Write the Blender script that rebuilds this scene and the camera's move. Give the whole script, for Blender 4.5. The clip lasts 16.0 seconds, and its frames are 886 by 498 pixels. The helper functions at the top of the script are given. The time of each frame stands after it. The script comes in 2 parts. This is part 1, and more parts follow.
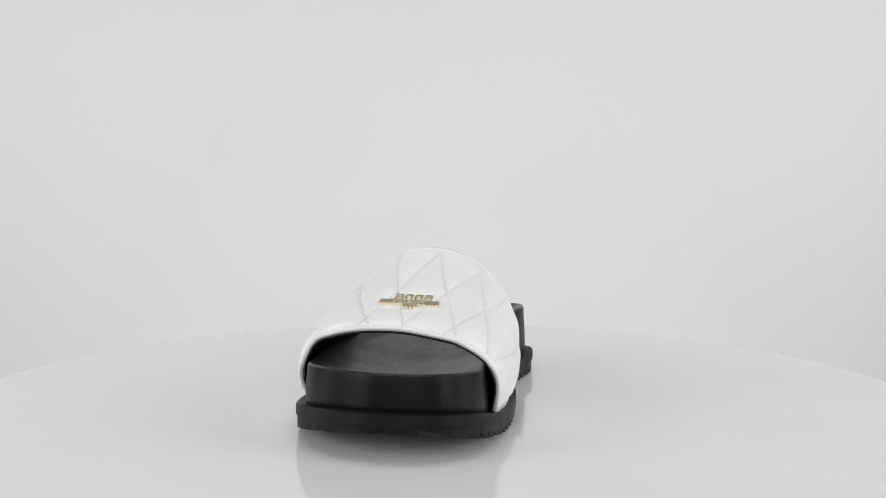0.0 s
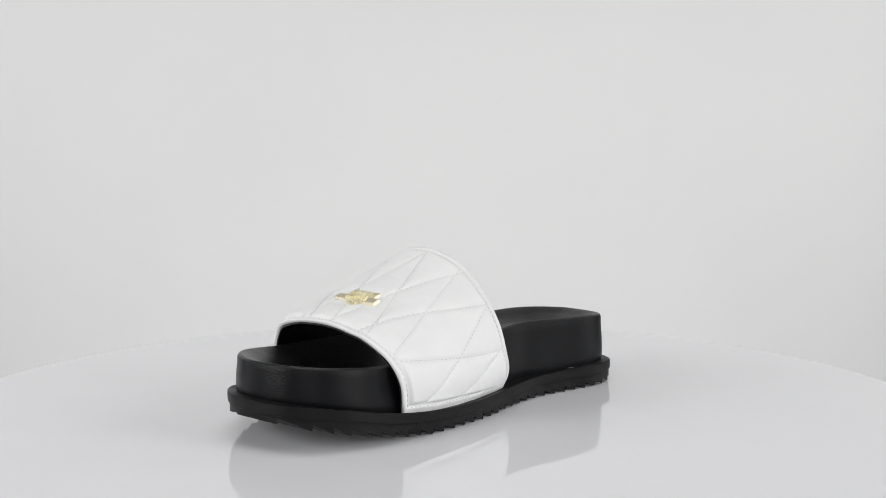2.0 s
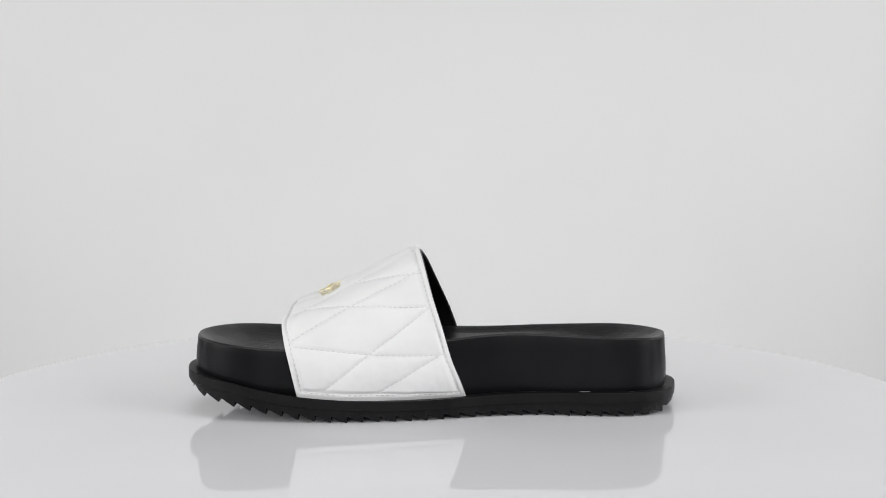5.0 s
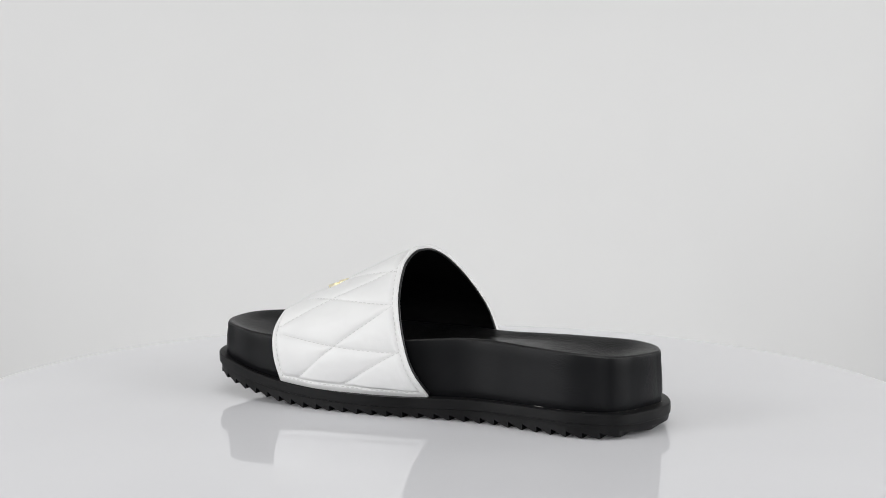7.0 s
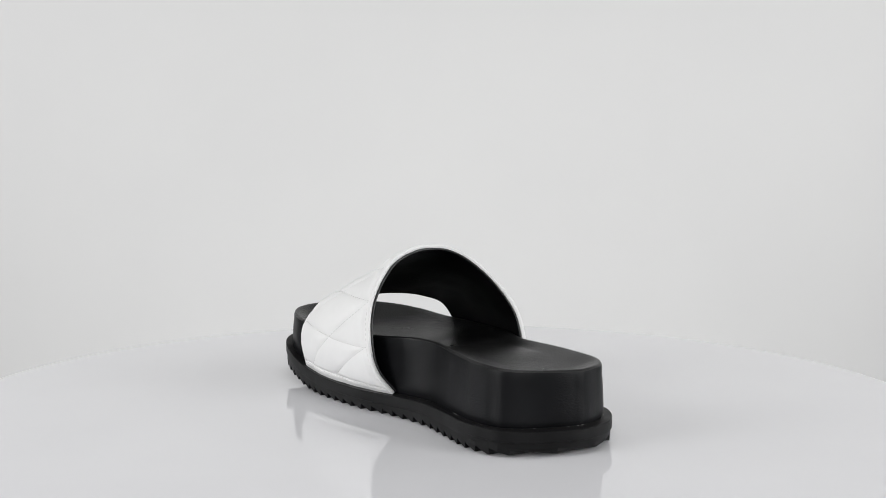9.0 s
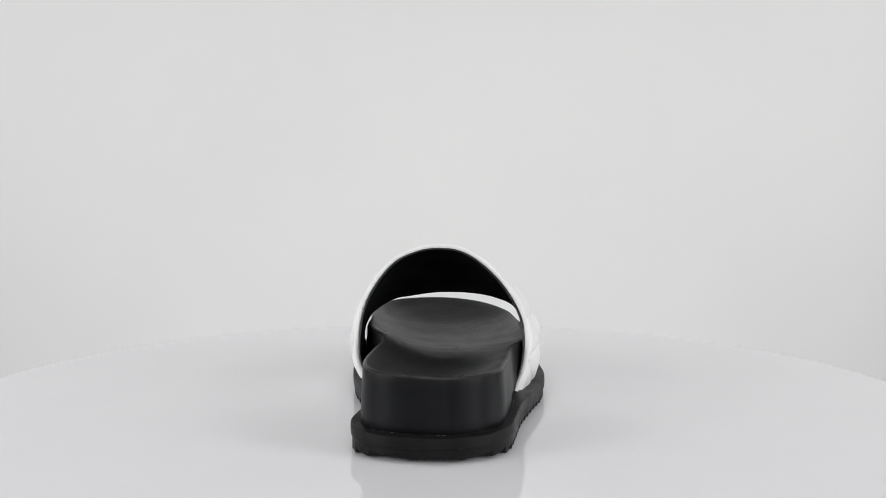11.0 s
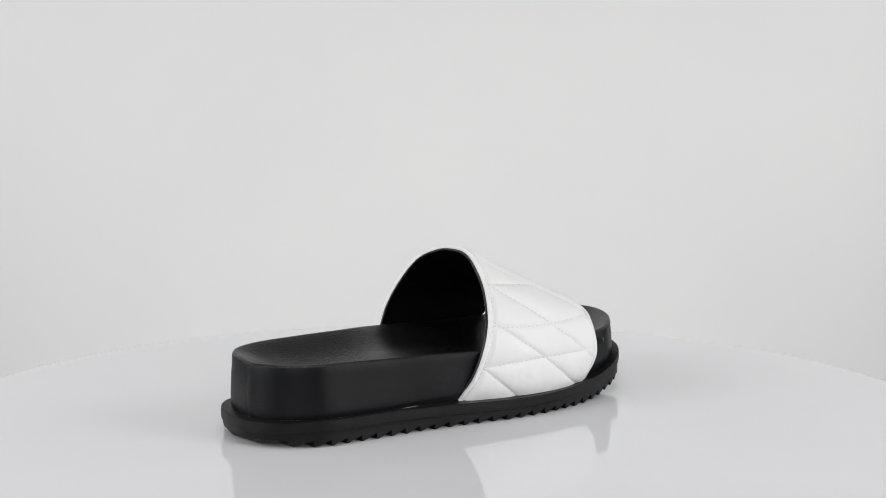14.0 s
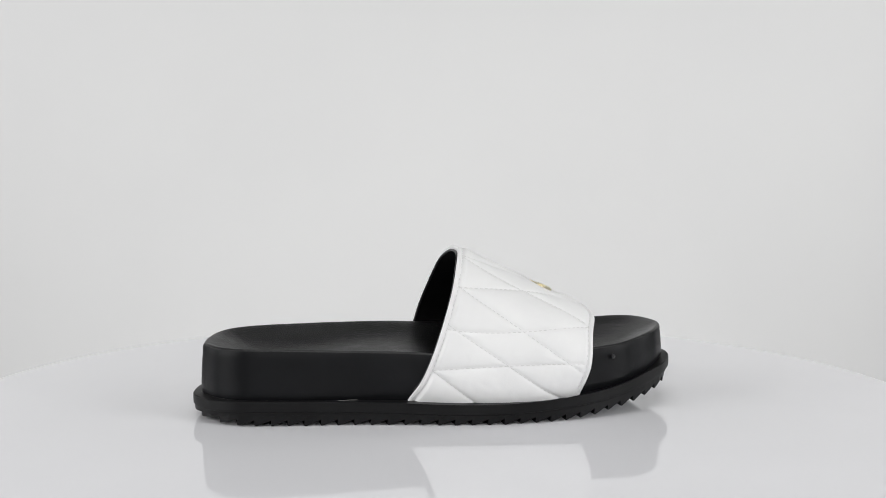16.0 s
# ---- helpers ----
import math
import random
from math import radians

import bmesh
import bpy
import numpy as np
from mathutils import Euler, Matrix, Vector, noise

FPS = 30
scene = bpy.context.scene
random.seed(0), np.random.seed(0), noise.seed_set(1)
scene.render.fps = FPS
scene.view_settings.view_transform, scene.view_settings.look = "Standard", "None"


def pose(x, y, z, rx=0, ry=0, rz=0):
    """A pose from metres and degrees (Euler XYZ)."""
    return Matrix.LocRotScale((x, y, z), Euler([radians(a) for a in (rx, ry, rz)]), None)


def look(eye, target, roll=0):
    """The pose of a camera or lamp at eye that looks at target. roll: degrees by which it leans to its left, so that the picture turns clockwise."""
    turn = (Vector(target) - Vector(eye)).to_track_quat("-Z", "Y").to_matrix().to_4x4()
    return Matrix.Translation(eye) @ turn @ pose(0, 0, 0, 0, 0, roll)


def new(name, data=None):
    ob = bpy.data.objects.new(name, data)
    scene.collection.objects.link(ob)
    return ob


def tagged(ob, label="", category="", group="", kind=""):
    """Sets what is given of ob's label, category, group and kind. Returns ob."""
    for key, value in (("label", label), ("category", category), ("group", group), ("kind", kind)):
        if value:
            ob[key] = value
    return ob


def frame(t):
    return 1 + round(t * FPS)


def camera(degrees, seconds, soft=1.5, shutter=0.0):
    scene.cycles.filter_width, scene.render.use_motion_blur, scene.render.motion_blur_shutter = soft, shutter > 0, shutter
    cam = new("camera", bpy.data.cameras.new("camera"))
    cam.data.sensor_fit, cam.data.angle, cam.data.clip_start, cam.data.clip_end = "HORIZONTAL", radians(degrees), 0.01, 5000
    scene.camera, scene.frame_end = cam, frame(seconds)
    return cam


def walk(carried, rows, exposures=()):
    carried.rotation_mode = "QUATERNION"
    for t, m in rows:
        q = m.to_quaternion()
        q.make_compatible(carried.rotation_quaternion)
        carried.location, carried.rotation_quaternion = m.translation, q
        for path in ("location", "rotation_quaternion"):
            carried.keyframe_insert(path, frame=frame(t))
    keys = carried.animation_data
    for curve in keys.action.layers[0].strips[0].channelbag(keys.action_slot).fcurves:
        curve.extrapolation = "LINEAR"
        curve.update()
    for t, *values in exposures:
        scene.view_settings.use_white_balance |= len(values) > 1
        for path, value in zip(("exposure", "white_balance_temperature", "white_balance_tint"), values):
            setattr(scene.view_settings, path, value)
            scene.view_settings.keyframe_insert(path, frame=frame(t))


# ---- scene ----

SECONDS = 16.0
TURN = -15.314          # degrees a second, the turntable's even speed
YAW = -102.0            # the sandal's heading at the start, toe towards the camera
AXIS_TO_SANDAL = Vector((-0.0051, -0.0007, 0.0))

cam = camera(39.13, SECONDS, soft=0.55)
EYE = pose(0.0036, -0.7010, 0.1557, 90 - 5.54, 0, 0)
walk(cam, [(0.0, EYE), (SECONDS, EYE)])

# ---- light: assumed softboxes, all out of view ----
world = bpy.data.worlds.new("world")
scene.world = world
world.use_nodes = True
world.node_tree.nodes["Background"].inputs[0].default_value = (1, 1, 1, 1)
world.node_tree.nodes["Background"].inputs[1].default_value = 0.3
scene.view_settings.exposure = 0.0


def softbox(name, size_x, size_y, watts, eye, target, colour=(1, 1, 1)):
    lamp = bpy.data.lights.new(name, "AREA")
    lamp.shape, lamp.size, lamp.size_y, lamp.energy, lamp.color = "RECTANGLE", size_x, size_y, watts, colour
    ob = new(name, lamp)
    ob.matrix_world = look(eye, target)
    return ob


softbox("ceiling_softbox", 1.6, 1.2, 12.2, (0, -0.2, 1.9), (0, -0.2001, 0))
softbox("key_softbox", 1.0, 1.2, 20.5, (-1.7, -0.85, 0.65), (0, 0, 0.05))
softbox("fill_softbox", 1.0, 1.2, 20.5, (1.7, -0.85, 0.65), (0, 0, 0.05))
softbox("front_softbox", 1.8, 1.0, 14.5, (0, -2.2, 0.75), (0, 0, 0.05))
# unseen pair added at the sides to even out the backdrop's brightness
softbox("added_backdrop_lamp", 0.4, 1.2, 8.9, (-1.5, 0.5, 0.5), (-0.4, 1.6, 0.0))
softbox("added_backdrop_lamp", 0.4, 1.2, 8.5, (1.5, 0.5, 0.5), (0.4, 1.6, 0.0))


# ---- materials ----
def material(name, colour, rough=0.5, metal=0.0, specular=0.5):
    m = bpy.data.materials.new(name)
    m.use_nodes = True
    b = m.node_tree.nodes["Principled BSDF"]
    b.inputs["Base Color"].default_value = (*colour, 1)
    b.inputs["Roughness"].default_value = rough
    b.inputs["Metallic"].default_value = metal
    b.inputs["Specular IOR Level"].default_value = specular
    return m


def noise_node(m, scale, detail=3.0, kind="ShaderNodeTexNoise"):
    n = m.node_tree.nodes.new(kind)
    c = m.node_tree.nodes.new("ShaderNodeTexCoord")
    m.node_tree.links.new(c.outputs["Object"], n.inputs["Vector"])
    n.inputs["Scale"].default_value = scale
    if kind == "ShaderNodeTexNoise":
        n.inputs["Detail"].default_value = detail
    return n


def ramp_between(m, source, socket, low, high, a=0.3, b=0.7):
    r = m.node_tree.nodes.new("ShaderNodeMapRange")
    m.node_tree.links.new(source, r.inputs["Value"])
    for key, value in (("From Min", a), ("From Max", b), ("To Min", low), ("To Max", high)):
        r.inputs[key].default_value = value
    m.node_tree.links.new(r.outputs["Result"], m.node_tree.nodes["Principled BSDF"].inputs[socket])


def tint(m, source, dark, light, a=0.3, b=0.7):
    r = m.node_tree.nodes.new("ShaderNodeValToRGB")
    r.color_ramp.elements[0].position, r.color_ramp.elements[1].position = a, b
    r.color_ramp.elements[0].color, r.color_ramp.elements[1].color = (*dark, 1), (*light, 1)
    m.node_tree.links.new(source, r.inputs["Fac"])
    m.node_tree.links.new(r.outputs["Color"], m.node_tree.nodes["Principled BSDF"].inputs["Base Color"])


def relief(m, layers):
    """layers: (height socket, strength, distance in metres), chained bumps"""
    last = None
    for source, strength, distance in layers:
        b = m.node_tree.nodes.new("ShaderNodeBump")
        b.inputs["Strength"].default_value, b.inputs["Distance"].default_value = strength, distance
        m.node_tree.links.new(source, b.inputs["Height"])
        if last:
            m.node_tree.links.new(last, b.inputs["Normal"])
        last = b.outputs["Normal"]
    m.node_tree.links.new(last, m.node_tree.nodes["Principled BSDF"].inputs["Normal"])


def leather(name, dark, light, rough, grain, depth, specular=0.5, creases=0.10, wear=1.0, stretch=1.0):
    m = material(name, light, rough, 0.0, specular)
    cells = noise_node(m, grain, kind="ShaderNodeTexVoronoi")
    fine = noise_node(m, grain * 2.4, 4)
    broad = noise_node(m, 45, 3)
    tint(m, broad.outputs["Fac"], dark, light)
    ramp_between(m, broad.outputs["Fac"], "Roughness", rough - 0.05 * wear, rough + 0.07 * wear)
    crease = noise_node(m, grain * 0.45, 3)
    flatten = m.node_tree.nodes.new("ShaderNodeMapping")
    flatten.inputs["Scale"].default_value = (1, 1, stretch)
    m.node_tree.links.new(crease.inputs["Vector"].links[0].from_socket, flatten.inputs["Vector"])
    m.node_tree.links.new(flatten.outputs["Vector"], crease.inputs["Vector"])
    patch = noise_node(m, 28, 2)
    gate = m.node_tree.nodes.new("ShaderNodeMapRange")
    for key, value in (("From Min", 0.55), ("From Max", 0.72), ("To Min", 0.0), ("To Max", 1.0)):
        gate.inputs[key].default_value = value
    m.node_tree.links.new(patch.outputs["Fac"], gate.inputs["Value"])
    creased = m.node_tree.nodes.new("ShaderNodeMath")
    creased.operation = "MULTIPLY"
    m.node_tree.links.new(crease.outputs["Fac"], creased.inputs[0])
    m.node_tree.links.new(gate.outputs["Result"], creased.inputs[1])
    relief(m, [(creased.outputs["Value"], creases, 0.0008), (cells.outputs["Distance"], 0.35, depth), (fine.outputs["Fac"], 0.3, depth), (broad.outputs["Fac"], 0.25 * wear, depth * 4)])
    return m


BLACK_LEATHER = leather("black_leather", (0.0036, 0.0038, 0.0046), (0.0052, 0.0055, 0.0066), 0.39, 1000, 0.00006, 0.16, 0.45, 0.4, 2.4)
INSOLE_LEATHER = leather("black_pebbled_leather", (0.0045, 0.0045, 0.0048), (0.0075, 0.0075, 0.0078), 0.32, 900, 0.00045, 0.45)
WHITE_LEATHER = leather("white_leather", (0.785, 0.785, 0.785), (0.825, 0.825, 0.82), 0.42, 1300, 0.00010, 0.4, 0.05)
LINING = leather("black_lining", (0.0015, 0.0015, 0.0018), (0.0025, 0.0025, 0.0028), 0.5, 700, 0.0002, 0.16)
PIPING = leather("black_piping", (0.006, 0.006, 0.0065), (0.010, 0.010, 0.0105), 0.30, 900, 0.0001, 0.5)
# white thread, its colour greyed to hold the shade of the stitch holes
THREAD = material("shade_greyed_thread", (0.66, 0.66, 0.65), 0.7)
GLUE = material("dried_glue", (0.20, 0.197, 0.19), 0.35)

RUBBER = material("black_rubber", (0.008, 0.008, 0.0085), 0.45, 0.0, 0.14)
n1, n2 = noise_node(RUBBER, 60, 4), noise_node(RUBBER, 1500, 2)
tint(RUBBER, n1.outputs["Fac"], (0.005, 0.005, 0.0053), (0.009, 0.009, 0.0095))
ramp_between(RUBBER, n1.outputs["Fac"], "Roughness", 0.36, 0.52)
relief(RUBBER, [(n1.outputs["Fac"], 0.2, 0.0006), (n2.outputs["Fac"], 0.2, 0.0002)])

GOLD = material("gold_plated_metal", (0.98, 0.92, 0.71), 0.32, 1.0)
n1 = noise_node(GOLD, 500, 3)
ramp_between(GOLD, n1.outputs["Fac"], "Roughness", 0.26, 0.42)
relief(GOLD, [(n1.outputs["Fac"], 0.25, 0.0004)])

ACRYLIC = material("white_acrylic", (0.79, 0.79, 0.812), 0.05, 0.0, 0.28)
n1, n2 = noise_node(ACRYLIC, 9, 3), noise_node(ACRYLIC, 160, 3)
tint(ACRYLIC, n1.outputs["Fac"], (0.78, 0.78, 0.803), (0.80, 0.80, 0.821))
ramp_between(ACRYLIC, n2.outputs["Fac"], "Roughness", 0.03, 0.06)

PAPER = material("white_backdrop_paper", (0.80, 0.80, 0.80), 0.9, 0.0, 0.2)
n1, n2 = noise_node(PAPER, 3, 3), noise_node(PAPER, 500, 4)
tint(PAPER, n1.outputs["Fac"], (0.79, 0.79, 0.79), (0.81, 0.81, 0.808))
relief(PAPER, [(n2.outputs["Fac"], 0.1, 0.0003)])


# dark grey for the added room, so the black leather mirrors little light
WALL = material("grey_surround", (0.10, 0.10, 0.10), 0.8, 0.0, 0.3)
n1 = noise_node(WALL, 4, 4)
tint(WALL, n1.outputs["Fac"], (0.09, 0.09, 0.09), (0.11, 0.11, 0.11))


# ---- mesh helpers ----
def mesh_of(name, verts, faces, mat, smooth=True, sharp=None):
    me = bpy.data.meshes.new(name)
    me.from_pydata([tuple(v) for v in verts], [], [tuple(f) for f in faces])
    me.materials.append(mat)
    me.polygons.foreach_set("use_smooth", [smooth] * len(me.polygons))
    bm = bmesh.new()
    bm.from_mesh(me)
    bmesh.ops.recalc_face_normals(bm, faces=bm.faces)
    bm.to_mesh(me)
    bm.free()
    if smooth and sharp:
        me.set_sharp_from_angle(angle=radians(sharp))
    me.update()
    return me


def part(name, me, parent, label=""):
    ob = new(name, me)
    ob.parent = parent
    return tagged(ob, label)


def bm_mesh(name, bm, mat, smooth=False, sharp=40):
    me = bpy.data.meshes.new(name)
    bmesh.ops.recalc_face_normals(bm, faces=bm.faces)
    bm.to_mesh(me)
    bm.free()
    me.materials.append(mat)
    me.polygons.foreach_set("use_smooth", [smooth] * len(me.polygons))
    if smooth:
        me.set_sharp_from_angle(angle=radians(sharp))
    return me


def spline(points, count, closed=False, fine=24):
    """Catmull-Rom through the points, resampled at even steps"""
    p = np.array(points, float)
    p = np.vstack([p[-1], p, p[:2]]) if closed else np.vstack([2 * p[0] - p[1], p, 2 * p[-1] - p[-2]])
    out = []
    for i in range(1, len(p) - 2):
        a, b, c, d = p[i - 1:i + 3]
        for k in range(fine):
            t = k / fine
            out.append(0.5 * (2 * b + (c - a) * t + (2 * a - 5 * b + 4 * c - d) * t * t + (3 * b - a - 3 * c + d) * t ** 3))
    out.append(p[-2])
    out = np.array(out)
    s = np.r_[0, np.cumsum(np.linalg.norm(np.diff(out, axis=0), axis=1))]
    q = np.linspace(0, s[-1], count + 1)[:-1] if closed else np.linspace(0, s[-1], count)
    return np.stack([np.interp(q, s, out[:, j]) for j in range(out.shape[1])], 1)


def smooth_curve(x, xs, ys):
    """soft interpolation of a height along the sandal"""
    x = np.asarray(x, float)
    return sum(np.interp(x + d, xs, ys) for d in (-0.012, -0.006, 0, 0.006, 0.012)) / 5


def ease(x):
    x = np.clip(x, 0, 1)
    return x * x * (3 - 2 * x)


def loft(rings, close_first=False, close_last=False):
    n = len(rings[0])
    verts = [v for r in rings for v in r]
    faces = []
    for i in range(len(rings) - 1):
        for j in range(n):
            k = (j + 1) % n
            faces.append((i * n + j, i * n + k, (i + 1) * n + k, (i + 1) * n + j))
    if close_first:
        faces.append(tuple(range(n)))
    if close_last:
        faces.append(tuple((len(rings) - 1) * n + j for j in range(n)))
    return verts, faces


# ---- the studio: paper backdrop inside an added, unseen grey room ----
def build_studio():
    half, depth, rise, low = 1.35, 1.6, 1.9, -0.79
    profile = [(0.7, low)] + [(depth - 0.4 + 0.4 * math.sin(a), low + 0.4 - 0.4 * math.cos(a))
                              for a in np.linspace(0, math.pi / 2, 17)] + [(depth, rise)]
    verts = []
    for x in (-half, half):
        verts += [(x, y, z) for y, z in profile]
    n = len(profile)
    faces = [(i, i + 1, n + i + 1, n + i) for i in range(n - 1)]
    ob = new("backdrop", mesh_of("backdrop", verts, faces, PAPER))
    sol = ob.modifiers.new("thickness", "SOLIDIFY")
    sol.thickness, sol.offset = 0.004, -1
    tagged(ob, "seamless white paper sweep behind the turntable", "backdrop", kind="structure")

    def slab(name, lo, hi, label, mat):
        bm = bmesh.new()
        bmesh.ops.create_cube(bm, size=1)
        for v in bm.verts:
            v.co = [lo[i] if v.co[i] < 0 else hi[i] for i in range(3)]
        ob = new(name, bm_mesh(name, bm, mat))
        tagged(ob, label, "wall", kind="structure")
    # unseen enclosure, added to shape what the sandal reflects
    slab("wall_west", (-2.3, -2.5, -0.8), (-2.2, 2.0, 2.4), "unseen grey wall, added to keep reflections dark", WALL)
    slab("wall_east", (2.2, -2.5, -0.8), (2.3, 2.0, 2.4), "unseen grey wall, added to keep reflections dark", WALL)
    slab("wall_south", (-2.2, -2.5, -0.8), (2.2, -2.4, 2.4), "unseen grey wall, added to keep reflections dark", WALL)
    slab("wall_north", (-2.2, 1.9, -0.8), (2.2, 2.0, 2.4), "unseen grey wall, added to keep reflections dark", WALL)
    slab("ceiling", (-2.3, -2.5, 2.41), (2.3, 2.0, 2.5), "unseen grey ceiling, added to close the room", WALL)
    slab("floor", (-2.3, -2.5, -0.9), (2.3, 2.0, -0.81), "unseen grey floor, added to close the room", WALL)


TABLE_RADIUS = 0.285


def build_plinth():
    steps, rings = 96, []
    for r, z in ((0.205, -0.81), (0.21, -0.805), (0.21, -0.027), (0.205, -0.0225)):
        rings.append([(r * math.cos(2 * math.pi * k / steps), r * math.sin(2 * math.pi * k / steps), z) for k in range(steps)])
    v, f = loft(rings, True, True)
    ob = new("plinth", mesh_of("plinth", v, f, PAPER, True, 30))
    tagged(ob, "round white plinth carrying the turntable", "plinth")


def build_turntable():
    root = new("turntable")
    tagged(root, "round glossy white acrylic turntable, turning slowly", "turntable")

    def lathe(name, profile, label, mat=ACRYLIC, steps=160):
        rings = [[(r * math.cos(2 * math.pi * k / steps), r * math.sin(2 * math.pi * k / steps), z) for k in range(steps)] for r, z in profile]
        v, f = loft(rings, True, True)
        return part(name, mesh_of(name, v, f, mat, True, 20), root, label)
    r = TABLE_RADIUS
    lathe("top_plate", [(r - 0.0042, -0.008), (r - 0.0042, 0.0), (r - 0.006, 0.0)], "polished white acrylic disc")
    band = [(r - 0.0041, -0.0079), (r - 0.001, -0.0079), (r, -0.0069)]
    band += [(r - 0.004 + 0.004 * math.cos(a), -0.0042 + 0.004 * math.sin(a)) for a in np.linspace(0, math.pi / 2, 9)]
    steps = 200
    v, f = loft([[(q * math.cos(2 * math.pi * k / steps), q * math.sin(2 * math.pi * k / steps), z) for k in range(steps)] for q, z in band])
    part("edge_band", mesh_of("edge_band", v, f, PAPER, True, 40), root, "matt white rounded edge")
    lathe("base", [(r - 0.09, -0.0222), (r - 0.09, -0.0082)], "white base drum", PAPER)
    return root


# ---- the sandal: x to the toe, y to its left, z up ----
OUTLINE = [(-0.1382, 0.0025), (-0.1346, 0.0197), (-0.1284, 0.0335), (-0.1182, 0.0426), (-0.1000, 0.0459), (-0.0750, 0.0430), (-0.0480, 0.0410),
           (-0.0200, 0.0455), (0.0100, 0.0525), (0.0450, 0.0560), (0.0800, 0.0550), (0.1060, 0.0510), (0.1235, 0.0430), (0.1335, 0.0300),
           (0.1375, 0.0100), (0.1350, -0.0060), (0.1253, -0.0230), (0.1161, -0.0328), (0.1061, -0.0403), (0.0901, -0.0484), (0.0648, -0.0553),
           (0.0300, -0.0587), (0.0, -0.0555), (-0.0300, -0.0480), (-0.0600, -0.0410), (-0.0900, -0.0365), (-0.1122, -0.0326), (-0.1272, -0.0231),
           (-0.1353, -0.0105)]
RING = 220


def bottom_z(x):
    return 0.0146 * np.clip((np.asarray(x) - 0.048) / 0.088, 0, 2) ** 1.6 + 0.0018 * np.clip((-0.100 - np.asarray(x)) / 0.038, 0, 2) ** 1.5


def welt_z(x):
    return smooth_curve(x, [-0.1375, -0.11, -0.07, -0.03, 0.0, 0.055, 0.085, 0.11, 0.1375],
                        [0.0134, 0.0130, 0.0125, 0.0115, 0.0105, 0.0110, 0.0142, 0.0199, 0.0261])


def rim_z(x, y):
    right = smooth_curve(x, [-0.135, -0.108, -0.07, -0.015, 0.03, 0.0775, 0.094, 0.113, 0.135],
                         [0.0398, 0.0402, 0.0390, 0.0366, 0.0355, 0.0368, 0.0383, 0.0412, 0.0430])
    left = smooth_curve(x, [-0.135, -0.115, -0.088, -0.05, -0.03, -0.0076, 0.03, 0.08, 0.113, 0.135],
                        [0.0398, 0.0420, 0.0428, 0.0440, 0.0438, 0.0417, 0.0385, 0.0375, 0.0405, 0.0430])
    k = ease((np.asarray(y) + 0.025) / 0.05)
    return right * (1 - k) + left * k


BASE = spline(OUTLINE, RING, closed=True)


def inset(curve, d):
    t = np.roll(curve, -1, 0) - np.roll(curve, 1, 0)
    t /= np.linalg.norm(t, axis=1)[:, None]
    side = np.stack([-t[:, 1], t[:, 0]], 1)
    if (side[0] @ -curve[0]) < 0:
        side = -side
    return curve + side * d


def waist_inset(x, y):
    """the footbed and strap stand further in from the welt under the strap and at the waist"""
    x = np.asarray(x)
    return 0.0032 * ease((x + 0.075) / 0.045) * ease((0.100 - x) / 0.03) + 0.002 * (np.asarray(y) < 0) * np.exp(-((x + 0.03) / 0.02) ** 2) + 0.0007 * (np.asarray(y) > 0) * ease((-0.085 - x) / 0.02)


def ring_at(d, height, waist=False):
    c = inset(BASE, d)
    if waist:
        c = inset(BASE, d + waist_inset(BASE[:, 0], BASE[:, 1])[:, None])
    z = height(c[:, 0], c[:, 1])
    return np.c_[c, z]


def half_width(x, sign, d=0.0008):
    c = inset(BASE, d)
    sel = c[c[:, 1] * sign > -0.004]
    sel = sel[np.argsort(sel[:, 0])]
    return float(np.interp(x, sel[:, 0], sel[:, 1]))


def end_weight():
    t = np.roll(BASE, -1, 0) - np.roll(BASE, 1, 0)
    across = np.abs(t[:, 1]) / np.linalg.norm(t, axis=1)
    return across ** 6


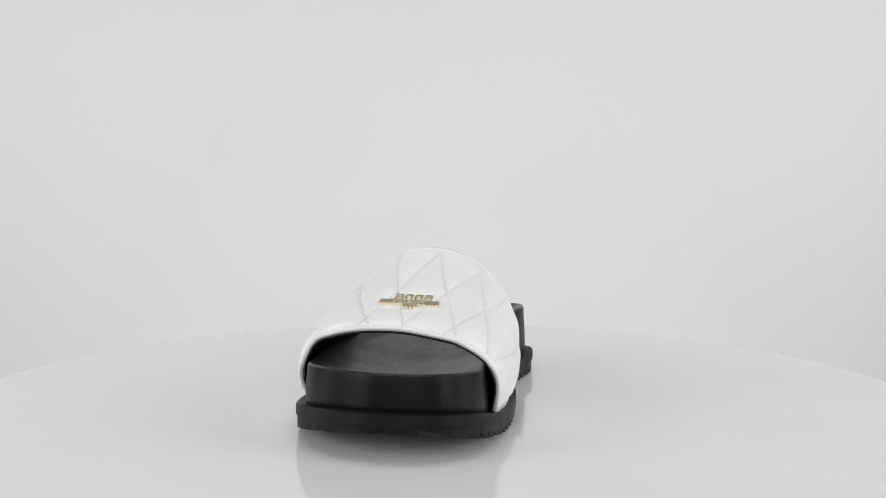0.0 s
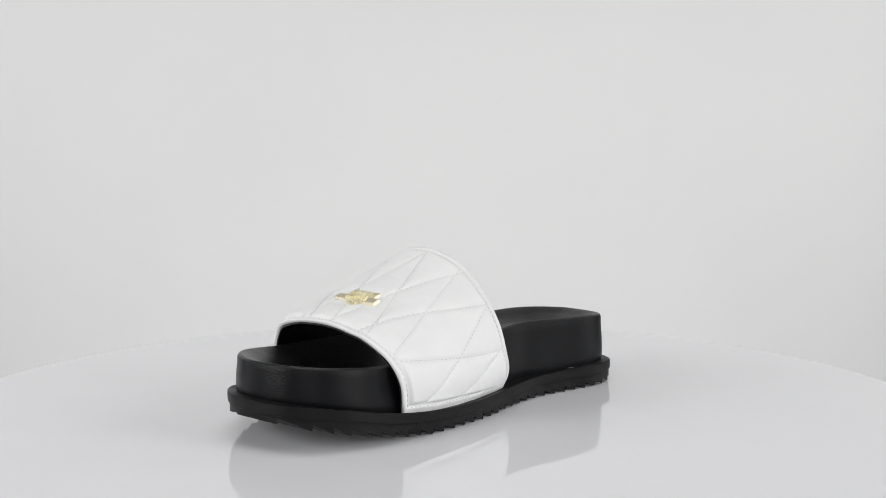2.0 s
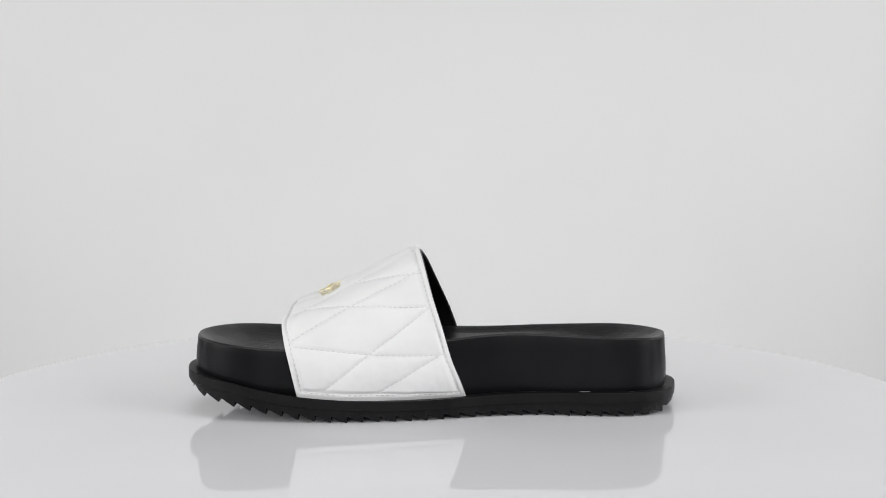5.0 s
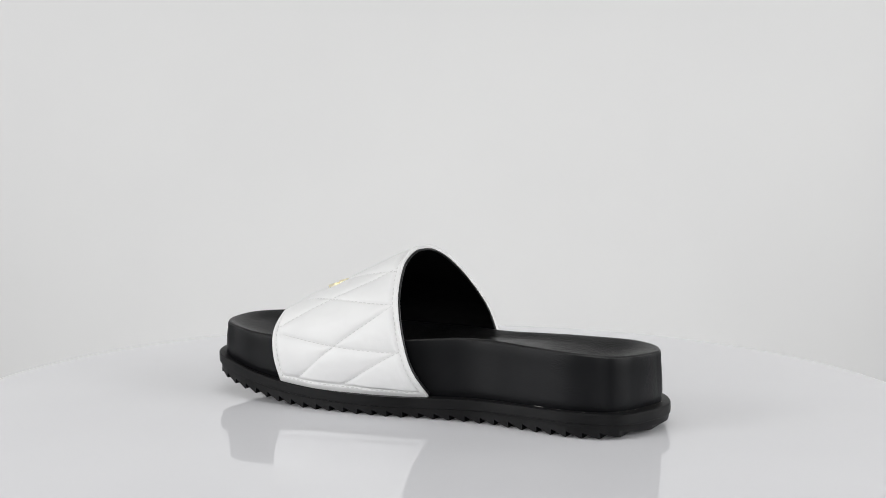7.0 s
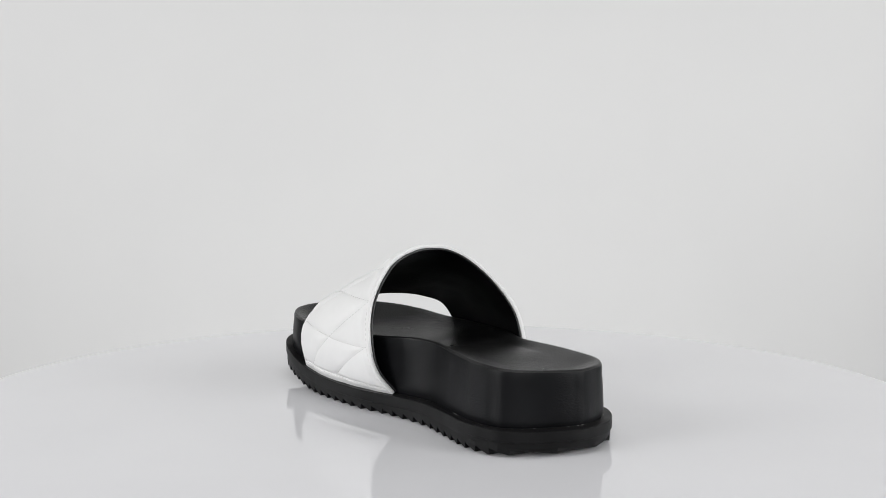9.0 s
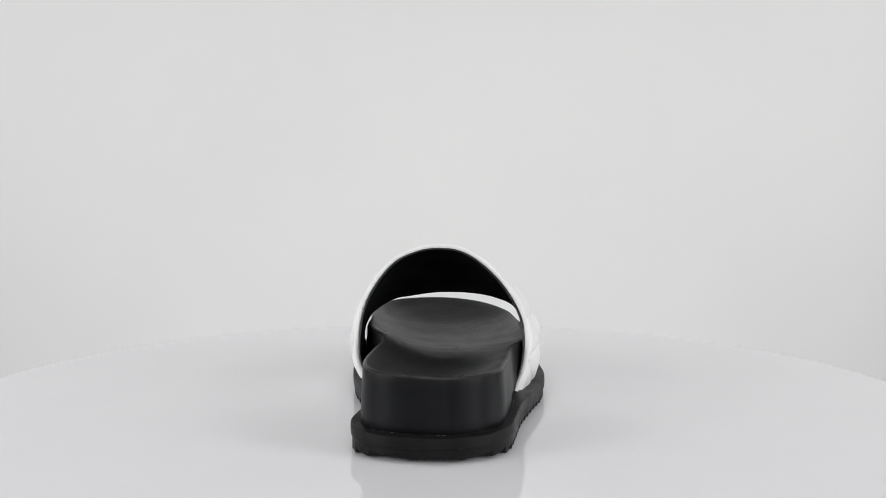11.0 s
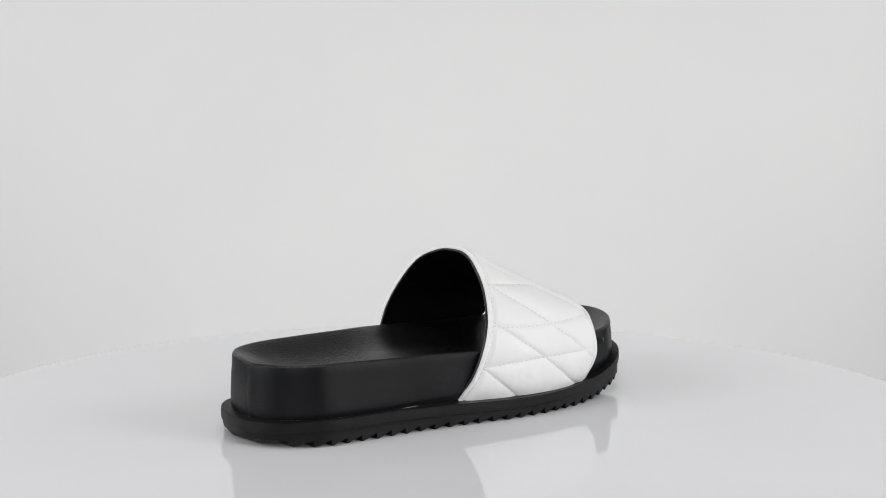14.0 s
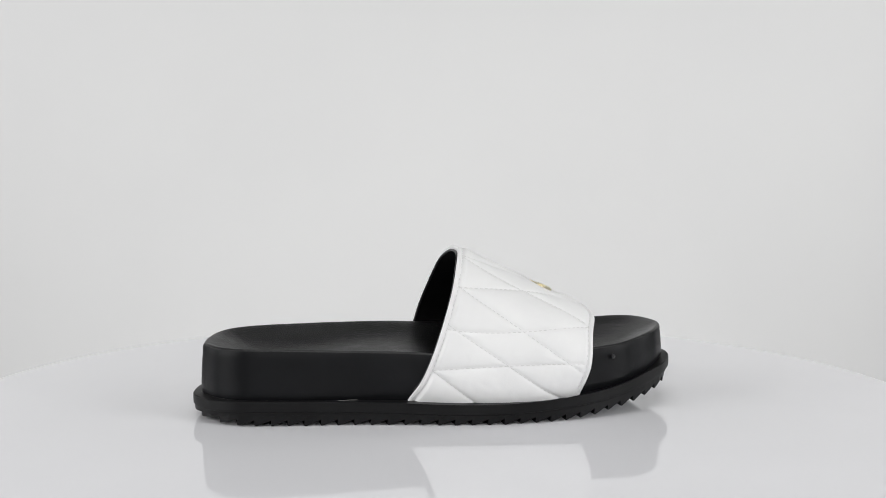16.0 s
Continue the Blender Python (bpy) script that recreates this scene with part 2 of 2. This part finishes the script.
def build_outsole(root):
    rings = []
    low_end = np.where(BASE[:, 0] > 0, 0.0026, 0.0022)
    skirt = 0.0042 * (1 - end_weight()) + low_end * end_weight()
    lip = lambda x: welt_z(x) + 0.0003 + 0.0008 * ease((x - 0.02) / 0.04) - 0.0020 * ease((x - 0.105) / 0.03) - 0.0010 * ease((-0.110 - x) / 0.025)
    for d, f in ((0.0040, lambda x, y: bottom_z(x) + skirt), (0.0010, lambda x, y: bottom_z(x) + skirt),
                 (0.0007, lambda x, y: lip(x) - 0.0056), (0.0001, lambda x, y: lip(x) - 0.0053),
                 (0.0, lambda x, y: lip(x) - 0.0030), (0.0001, lambda x, y: lip(x) - 0.0004), (0.0004, lambda x, y: lip(x)),
                 (0.0044, lambda x, y: welt_z(x) + 0.0001), (0.0110, lambda x, y: welt_z(x))):
        r = ring_at(d, f)
        rings.append(r)
    verts, faces = loft(rings, True, True)
    sole = part("outsole", mesh_of("outsole", verts, faces, RUBBER, True, 22), root, "black rubber outsole with a narrow flat welt")
    pitch = 0.0086
    x = -0.1338
    c = inset(BASE, 0.0008)
    left, right = c[:, 0].min(), c[:, 0].max()
    rng = random.Random(4)
    while x < right - 0.003:
        x1 = min(x + pitch, right - 0.0022)
        verts = []
        drop = rng.uniform(-0.0003, 0.0002)
        for k, up in ((0, 0.0), (0.06, 0.0), (0.5, 0.0014), (1.0, 0.0032)):
            xx = x + (x1 - x) * k
            lo = float(bottom_z(xx)) + up
            hi = float(bottom_z(xx)) + 0.0056
            inward = 0.0008 + 0.0016 * max(0.0, (abs(xx) - 0.122) / 0.012)
            yl, yr = half_width(xx, 1, inward), half_width(xx, -1, inward)
            verts += [(xx, yr, lo - drop * (k < 1)), (xx, yr, hi), (xx, yl, hi), (xx, yl, lo - drop * (k < 1))]
        faces = [(0, 1, 2, 3), (12, 13, 14, 15)]
        for s in range(3):
            for j in range(4):
                a, b = s * 4 + j, s * 4 + (j + 1) % 4
                faces.append((a, b, b + 4, a + 4))
        part("tread_ridge", mesh_of("tread_ridge", verts, faces, RUBBER, False), sole)
        x += pitch
    return sole


def bed_z(x):
    return smooth_curve(x, [-0.13, -0.105, -0.08, -0.045, -0.01, 0.03, 0.07, 0.1, 0.13],
                        [0.0360, 0.0318, 0.0320, 0.0360, 0.0325, 0.0275, 0.0270, 0.0300, 0.0350])


def build_footbed(root):
    w, r = (lambda x, y: welt_z(x)), rim_z
    mix = lambda k, dz=0.0: (lambda x, y: w(x, y) * (1 - k) + r(x, y) * k + dz)
    rings = [ring_at(0.0052, mix(0, -0.0012), True), ring_at(0.0046, mix(0.06), True), ring_at(0.0044, mix(0.2), True), ring_at(0.0047, mix(0.5), True), ring_at(0.0053, mix(0.78), True),
             ring_at(0.0054, mix(1, -0.0020), True), ring_at(0.0057, mix(1, -0.0010), True)]
    bed = [rings[-1], ring_at(0.0062, mix(1, -0.0003), True), ring_at(0.0070, mix(1, 0.0), True), ring_at(0.0082, mix(1, -0.0003), True),
           ring_at(0.0110, mix(1, -0.0014), True), ring_at(0.0140, mix(1, -0.0028), True)]
    edge = bed[-1]
    spine_x = np.clip(edge[:, 0], -0.098, 0.096) * 0.985
    spine_y = smooth_curve(spine_x, [-0.12, -0.05, 0.05, 0.12], [0.002, -0.001, -0.001, 0.006])
    for k in (0.1, 0.2, 0.32, 0.45, 0.6, 0.75, 0.88, 0.96, 1.0):
        x = edge[:, 0] * (1 - k) + spine_x * k
        y = edge[:, 1] * (1 - k) + spine_y * k
        e = 1 - (1 - k) ** 2.2
        z = edge[:, 2] * (1 - e) + bed_z(x) * e
        bed.append(np.c_[x, y, z])
    verts, faces = loft(rings, True, False)
    block = part("footbed", mesh_of("footbed", verts, faces, BLACK_LEATHER, True, 60), root, "thick black leather-wrapped footbed with a rounded rim")
    verts, faces = loft(bed, False, False)
    part("insole", mesh_of("insole", verts, faces, INSOLE_LEATHER, True, 70), block, "black pebbled leather insole, moulded to the foot")
    return block


# the strap: an arch over the forefoot, back edge to front edge
STRAP_BACK = [(-0.0161, 0.0408, 0.0112), (-0.0123, 0.0483, 0.0220), (-0.0078, 0.0503, 0.0336), (-0.0029, 0.0488, 0.0503), (0.0020, 0.0424, 0.0656),
              (0.0062, 0.0297, 0.0806), (0.0085, 0.0142, 0.0874), (0.0090, 0.0014, 0.0885), (0.0078, -0.0095, 0.0868), (0.0043, -0.0208, 0.0807),
              (-0.0012, -0.0338, 0.0684), (-0.0086, -0.0438, 0.0518), (-0.0143, -0.0460, 0.0368), (-0.0203, -0.0438, 0.0217), (-0.0267, -0.0392, 0.0108)]
STRAP_FRONT = [(0.0726, 0.0513, 0.0144), (0.0758, 0.0535, 0.0284), (0.0794, 0.0480, 0.0408), (0.0820, 0.0342, 0.0496), (0.0815, 0.0226, 0.0522),
               (0.0805, 0.0045, 0.0547), (0.0796, -0.0152, 0.0544), (0.0783, -0.0318, 0.0515), (0.0731, -0.0448, 0.0453), (0.0693, -0.0528, 0.0280),
               (0.0643, -0.0486, 0.0123)]
NU, NV = 361, 141
BACK_LENGTH, FRONT_LENGTH, STRAP_DEPTH = 0.2185, 0.1592, 0.080
CELL = 0.0249
# the two seam families: each seam's place across the strap at its back edge, middle and front edge (0 to 1)
SEAMS = (((0.137, 0.0285, -0.100), (0.2545, 0.1265, -0.018), (0.362, 0.284, 0.175), (0.466, 0.395, 0.285),
          (0.567, 0.531, 0.448), (0.685, 0.650, 0.560), (0.800, 0.808, 0.757), (0.906, 0.898, 0.887)),
         ((0.130, 0.128, 0.165), (0.249, 0.2725, 0.338), (0.345, 0.390, 0.472), (0.462, 0.520, 0.615),
          (0.568, 0.655, 0.760), (0.674, 0.800, 0.926), (0.784, 0.905, 1.030), (0.900, 1.035, 1.170)))


def seam_at(seam, v):
    """a seam's place across the strap at depth v, a soft curve through its three places"""
    back, middle, front = seam
    return back * (1 - v) * (1 - 2 * v) + middle * 4 * v * (1 - v) + front * v * (2 * v - 1)


def strap_surface():
    b, f = spline(STRAP_BACK, NU), spline(STRAP_FRONT, NU)
    v = np.linspace(0, 1, NV)[None, :, None]
    u = np.linspace(0, 1, NU)[:, None, None]
    s = b[:, None] * (1 - v) + f[:, None] * v
    out = np.concatenate([np.zeros_like(u), np.cos(np.pi * u), np.sin(np.pi * u)], 2)
    bow = 0.0042 * np.sin(2 * np.pi * u) ** 2 + 0.0030 * np.cos(np.pi * u) ** 4 - 0.0008 * np.sin(np.pi * u) ** 8 + 0.0015 * ease(1 - u / 0.2) + 0.0050 * ease((u - 0.75) / 0.25)
    s = s + 4 * v ** 1.3 * (1 - v) * out * bow
    for end in (0, NU - 1):
        miss = welt_z(s[end, :, 0]) + 0.0003 - s[end, :, 2]
        near = ease(1 - np.abs(np.arange(NU) - end) / NU / 0.12)
        s[:, :, 2] += near[:, None] * miss[None, :]
    return s


def normals_of(s):
    n = np.cross(np.gradient(s, axis=0), np.gradient(s, axis=1))
    n /= np.linalg.norm(n, axis=2)[:, :, None]
    if n[NU // 2, NV // 2, 2] < 0:
        n = -n
    return n


def quilt_coordinates():
    u = np.linspace(0, 1, NU)[:, None]
    v = np.linspace(0, 1, NV)[None, :]
    s = (u - 0.5) * (BACK_LENGTH * (1 - v) + FRONT_LENGTH * v)
    y = v * STRAP_DEPTH + 0 * u
    return s, y


BAND_BACK, BAND_FRONT, BAND_BASE = 0.0019, 0.0019, 0.0038


BADGE_S, BADGE_Y = -0.0044, 0.0558


def quilt_height(s, y):
    """how far the padding stands proud between the seams"""
    away = []
    v = y / STRAP_DEPTH
    length = BACK_LENGTH * (1 - v) + FRONT_LENGTH * v
    u = s / length + 0.5
    for family in SEAMS:
        gaps = [np.abs(u - seam_at(seam, v)) * length * 0.88 for seam in family]
        away.append(np.minimum.reduce(gaps))
    d = np.minimum(*away)
    both = np.clip(away[0] * away[1] / (CELL * 0.42) ** 2, 0, 1)
    half = 0.5 * (BACK_LENGTH + (FRONT_LENGTH - BACK_LENGTH) * y / STRAP_DEPTH)
    rim = np.minimum.reduce([y - BAND_BACK, STRAP_DEPTH - BAND_FRONT - y, half + s - BAND_BASE])
    inside = ease(rim / 0.0028)
    puff = (1 - np.exp(-(d / 0.0022) ** 1.2)) * 0.0009 + 0.0006 * np.sqrt(both) + 0.00035 * (1 - np.exp(-(d / 0.0006) ** 2))
    band = 0.0007 * ease(-rim / 0.0008)
    press = np.exp(-((s - BADGE_S) / 0.0185) ** 4 - ((y - BADGE_Y) / 0.0085) ** 4)
    return puff * inside * (1 - 0.8 * press) + band + 0.0004


def build_strap(root):
    s = strap_surface()
    n = normals_of(s)
    cs, cy = quilt_coordinates()
    h = quilt_height(cs, cy)
    wrinkle = np.zeros((NU, NV))
    for i in range(NU):
        for j in range(NV):
            p = s[i, j]
            wrinkle[i, j] = noise.noise(Vector(p * 90)) * 0.00035 + noise.noise(Vector((p[0] * 260, p[1] * 260, p[2] * 260 + 7))) * 0.00012
    top = s + n * (h + wrinkle)[:, :, None]
    inner = s - n * 0.0016
    # rows: the outer skin, with both long edges rolled inward
    rows = []
    ahead = s[:, 0] - s[:, 1]
    ahead /= np.linalg.norm(ahead, axis=1)[:, None]
    beyond = s[:, -1] - s[:, -2]
    beyond /= np.linalg.norm(beyond, axis=1)[:, None]
    rows += [s[:, 0] - n[:, 0] * 0.0014 + ahead * 0.0001, s[:, 0] - n[:, 0] * 0.0006 + ahead * 0.0007, s[:, 0] + n[:, 0] * 0.0008 + ahead * 0.0007]
    rows += [top[:, j] for j in range(NV)]
    rows += [s[:, -1] + n[:, -1] * 0.0008 + beyond * 0.0008, s[:, -1] - n[:, -1] * 0.0006 + beyond * 0.0008, s[:, -1] - n[:, -1] * 0.0014 + beyond * 0.0001]
    grid = np.stack(rows, 1)
    m = grid.shape[1]
    first, last = 3 + round((BAND_BACK - 0.0004) / STRAP_DEPTH * (NV - 1)), 3 + round((STRAP_DEPTH - BAND_FRONT + 0.0004) / STRAP_DEPTH * (NV - 1))

    def strip(name, lo, hi):
        piece = grid[:, lo:hi + 1]
        k = piece.shape[1]
        quads = [(i * k + j, i * k + j + 1, (i + 1) * k + j + 1, (i + 1) * k + j) for i in range(NU - 1) for j in range(k - 1)]
        return mesh_of(name, piece.reshape(-1, 3), quads, WHITE_LEATHER)
    strap = part("strap", strip("strap", first, last), root, "white quilted leather strap with diamond padding")
    part("edge_binding", strip("edge_binding", 0, first), strap, "turned white leather edge")
    part("edge_binding", strip("edge_binding", last, m - 1), strap, "turned white leather edge")

    def cord(line, normal, along, radius):
        ring = 8
        rings = []
        for k in range(ring):
            a = 2 * math.pi * k / ring
            rings.append(line + normal * math.cos(a) * radius + along * math.sin(a) * radius)
        tube = np.stack(rings, 1)
        quads = [(i * ring + j, i * ring + (j + 1) % ring, (i + 1) * ring + (j + 1) % ring, (i + 1) * ring + j) for i in range(len(line) - 1) for j in range(ring)]
        part("piping", mesh_of("piping", tube.reshape(-1, 3), quads, PIPING), strap, "thin glossy black piping")
    cord((s[:, 0] - n[:, 0] * 0.0021 + ahead * 0.0003)[::2], n[::2, 0], ahead[::2], 0.0007)
    cord((s[:, -1] - n[:, -1] * 0.0019 + beyond * 0.0002)[::2], n[::2, -1], beyond[::2], 0.0006)
    # lining: a black inner skin with its own thickness
    step = 4
    a = inner[::step, ::step]
    c = (s - n * 0.0025)[::step, ::step]
    p, q = a.shape[:2]
    verts = np.vstack([a.reshape(-1, 3), c.reshape(-1, 3)])
    k = p * q
    faces = []
    for i in range(p - 1):
        for j in range(q - 1):
            f = (i * q + j, i * q + j + 1, (i + 1) * q + j + 1, (i + 1) * q + j)
            faces += [f, tuple(k + t for t in f)]
    border = [(i * q, (i + 1) * q) for i in range(p - 1)] + [(i * q + q - 1, (i + 1) * q + q - 1) for i in range(p - 1)]
    border += [(j, j + 1) for j in range(q - 1)] + [((p - 1) * q + j, (p - 1) * q + j + 1) for j in range(q - 1)]
    faces += [(x, y, k + y, k + x) for x, y in border]
    part("lining", mesh_of("lining", verts, faces, LINING, True, 50), strap, "black leather lining")
    build_stitching(strap, s, n, h)
    return s, n, h


def on_strap(field, s, y):
    """a value of the strap's grid at quilt coordinates"""
    v = y / STRAP_DEPTH
    u = s / (BACK_LENGTH * (1 - v) + FRONT_LENGTH * v) + 0.5
    i, j = min(max(u, 0), 1) * (NU - 1), min(max(v, 0), 1) * (NV - 1)
    i0, j0 = min(int(i), NU - 2), min(int(j), NV - 2)
    a, b = i - i0, j - j0
    return (field[i0, j0] * (1 - a) * (1 - b) + field[i0 + 1, j0] * a * (1 - b) + field[i0, j0 + 1] * (1 - a) * b + field[i0 + 1, j0 + 1] * a * b)


def build_stitching(strap, s, n, h):
    skin = s + n * h[:, :, None]
    half = lambda y: 0.5 * (BACK_LENGTH + (FRONT_LENGTH - BACK_LENGTH) * y / STRAP_DEPTH)
    lines = []
    for family in SEAMS:
        for seam in family:
            pts = []
            for y in np.arange(BAND_BACK, STRAP_DEPTH - BAND_FRONT, 0.0002):
                pts.append(((seam_at(seam, y / STRAP_DEPTH) - 0.5) * 2 * half(y), y))
            lines.append([p for p in pts if -half(p[1]) + BAND_BASE < p[0] < half(p[1]) - 0.001])
    for y in (STRAP_DEPTH - BAND_FRONT - 0.0001, BAND_BACK + 0.0001):
        lines.append([(x, y) for x in np.arange(-half(y) + 0.003, half(y) - 0.003, 0.0002)])
    lines.append([(-(half(y) - BAND_BASE + 0.0004), y) for y in np.arange(BAND_BACK, STRAP_DEPTH - BAND_FRONT, 0.0002)])
    verts, faces = [], []
    for line in lines:
        if len(line) < 12:
            continue
        p = np.array([on_strap(skin, *q) for q in line])
        m = np.array([on_strap(n, *q) for q in line])
        d = np.r_[0, np.cumsum(np.linalg.norm(np.diff(p, axis=0), axis=1))]
        at = 0.0004
        while at + 0.0021 < d[-1]:
            ends = []
            for w in (at, at + 0.0004, at + 0.0017, at + 0.0021):
                ends.append((np.array([np.interp(w, d, p[:, i]) for i in range(3)]), np.array([np.interp(w, d, m[:, i]) for i in range(3)])))
            along = ends[3][0] - ends[0][0]
            along /= np.linalg.norm(along)
            base = len(verts)
            for (c, up), lift, wide in zip(ends, (-0.0002, 0.00022, 0.00022, -0.0002), (0.0001, 0.0002, 0.0002, 0.0001)):
                across = np.cross(along, up)
                verts += [c + across * wide - up * 0.0003, c + across * wide * 0.7 + up * lift, c - across * wide * 0.7 + up * lift, c - across * wide - up * 0.0003]
            for t in range(3):
                for j in range(3):
                    a = base + t * 4 + j
                    faces.append((a, a + 1, a + 5, a + 4))
            at += 0.0029
    ob = part("stitching", mesh_of("stitching", verts, faces, THREAD), strap, "white lockstitch seams")
    tagged(ob, kind="stuff")


def build_badge(root, s, n, h):
    """a small gold plate: a bar with raised blocks above and below"""
    centre_s, centre_y = BADGE_S, BADGE_Y
    skin = s + n * h[:, :, None]
    origin = Vector(on_strap(skin, centre_s, centre_y))
    up = Vector(on_strap(n, centre_s, centre_y)).normalized()
    ahead = Vector(on_strap(skin, centre_s, centre_y + 0.006)) - Vector(on_strap(skin, centre_s, centre_y - 0.006))
    ahead = (ahead - up * ahead.dot(up)).normalized()
    left = up.cross(ahead).normalized()
    nod = Matrix.Rotation(radians(-6), 3, left)
    up, ahead = nod @ up, nod @ ahead
    frame_m = Matrix((left, ahead, up)).transposed().to_4x4()
    frame_m.translation = origin - up * 0.0001

    def block(x0, x1, y0, y1, z0, z1, bevel=0.0003):
        bm = bmesh.new()
        bmesh.ops.create_cube(bm, size=1)
        for v in bm.verts:
            v.co = Vector((x1 if v.co.x > 0 else x0, y1 if v.co.y > 0 else y0, z1 if v.co.z > 0 else z0))
        bmesh.ops.bevel(bm, geom=list(bm.edges), offset=bevel, segments=2, affect="EDGES")
        bm.transform(frame_m)
        return bm_mesh("block", bm, GOLD, True, 35)
    badge = part("badge", block(-0.0160, 0.0160, -0.0024, 0.0026, -0.0012, 0.0010), root, "small gold metal badge, a bar with raised blocks")
    strokes = [((0.0, 1.0, 0.66, 1.0), (0.0, 0.30, 0.0, 0.70), (0.70, 1.0, 0.0, 0.70))] * 4
    for k, marks in enumerate(strokes):
        x = -0.0088 + k * 0.0053
        for a, b, c, d in marks:
            part("raised_block", block(x + 0.0043 * a, x + 0.0043 * b, -0.0028 - 0.0048 * d, -0.0024 - 0.0048 * c, -0.0010, 0.0017, 0.00025), badge)
    for k in range(9):
        x = -0.0085 + k * 0.0019
        part("raised_bar", block(x, x + 0.0010, -0.0011, 0.0009, 0.0008, 0.0017, 0.0002), badge)
    for k in range(4):
        x = -0.0030 + k * 0.0021
        part("raised_block", block(x, x + 0.0015, 0.0024, 0.0062 - 0.0006 * abs(k - 1.5), -0.0010, 0.0013), badge)


def build_dimple(block):
    """a small round nub in the leather on the toe's right side"""
    c = inset(BASE, 0.0046)
    i = int(np.argmin(np.abs(c[:, 0] - 0.0850) + (c[:, 1] > 0)))
    t = c[(i + 1) % RING] - c[i - 1]
    t = t / np.linalg.norm(t)
    out = np.array([t[1], -t[0]])
    if out @ c[i] < 0:
        out = -out
    rings = []
    for r, lift in ((0.0013, -0.0006), (0.0012, 0.0002), (0.0008, 0.0003), (0.0005, 0.0000), (0.0003, 0.0004), (0.0001, 0.0005)):
        ring = []
        for k in range(14):
            a = 2 * math.pi * k / 14
            p = c[i] + t * math.cos(a) * r + out * lift
            ring.append((p[0], p[1], 0.0315 + math.sin(a) * r))
        rings.append(ring)
    verts, faces = loft(rings, True, True)
    part("nub", mesh_of("nub", verts, faces, PIPING), block)


def build_glue(root):
    """dried glue along the seam between footbed and welt"""
    c = inset(BASE, 0.0043)
    rng = random.Random(9)
    verts, faces = [], []
    for i in range(RING):
        x, y = c[i]
        chance = (0.75 if noise.noise(Vector((x * 90, y * 90, 3))) > 0.0 else 0.12) if x < -0.09 else (0.06 if x < -0.03 else 0.0)
        if rng.random() > chance or (-0.025 < x < 0.075):
            continue
        t = c[(i + 1) % RING] - c[i - 1]
        t = t / np.linalg.norm(t)
        side = np.array([-t[1], t[0]])
        length, wide, high = rng.uniform(0.0003, 0.0014), rng.uniform(0.0001, 0.00022), rng.uniform(0.00015, 0.00035)
        base = len(verts)
        z = float(welt_z(x)) - 0.0001
        for k in range(6):
            a = math.pi * k / 3
            q = c[i] + t * math.cos(a) * length + side * math.sin(a) * wide
            verts.append((q[0], q[1], z))
        for k in range(6):
            a = math.pi * k / 3
            q = c[i] + t * math.cos(a) * length * 0.6 + side * math.sin(a) * wide * 0.6
            verts.append((q[0], q[1], z + high))
        faces += [(base + k, base + (k + 1) % 6, base + 6 + (k + 1) % 6, base + 6 + k) for k in range(6)]
        faces.append(tuple(base + 6 + k for k in range(6)))
    for centre, length in (((-0.060, -1), 0.0055), ((-0.081, 1), 0.0030)):
        near = int(np.argmin(np.abs(c[:, 0] - centre[0]) + 1.0 * (c[:, 1] * centre[1] < 0)))
        body = inset(BASE, 0.0040 + waist_inset(BASE[:, 0], BASE[:, 1])[:, None])
        t = body[(near + 1) % RING] - body[near - 1]
        t = t / np.linalg.norm(t)
        side = np.array([-t[1], t[0]])
        base = len(verts)
        z = float(welt_z(body[near][0])) + 0.0002
        for lift, grow in ((0.0, 1.0), (0.0005, 0.8)):
            for k in range(8):
                a = math.pi * k / 4
                q = body[near] + t * math.cos(a) * length * grow + side * math.sin(a) * 0.00014 * grow
                verts.append((q[0], q[1], z + lift * 0.5))
        faces += [(base + k, base + (k + 1) % 8, base + 8 + (k + 1) % 8, base + 8 + k) for k in range(8)]
        faces.append(tuple(base + 8 + k for k in range(8)))
    ob = part("glue_residue", mesh_of("glue_residue", verts, faces, GLUE), root, "pale specks of dried glue")
    tagged(ob, kind="stuff")


def build_sandal():
    root = new("slide_sandal")
    tagged(root, "black slide sandal with white quilted strap on a turntable", "sandal")
    build_outsole(root)
    build_dimple(build_footbed(root))
    s, n, h = build_strap(root)
    build_badge(root, s, n, h)
    build_glue(root)
    return root


build_studio()
build_plinth()
turntable = build_turntable()
sandal = build_sandal()


def motions():
    times = [0.5 * k for k in range(int(SECONDS * 2) + 1)]
    walk(turntable, [(t, pose(0, 0, 0, 0, 0, TURN * t)) for t in times])
    walk(sandal, [(t, pose(0, 0, 0, 0, 0, TURN * t) @ Matrix.Translation(AXIS_TO_SANDAL) @ pose(0, 0, 0, 0, 0, YAW)) for t in times])


motions()
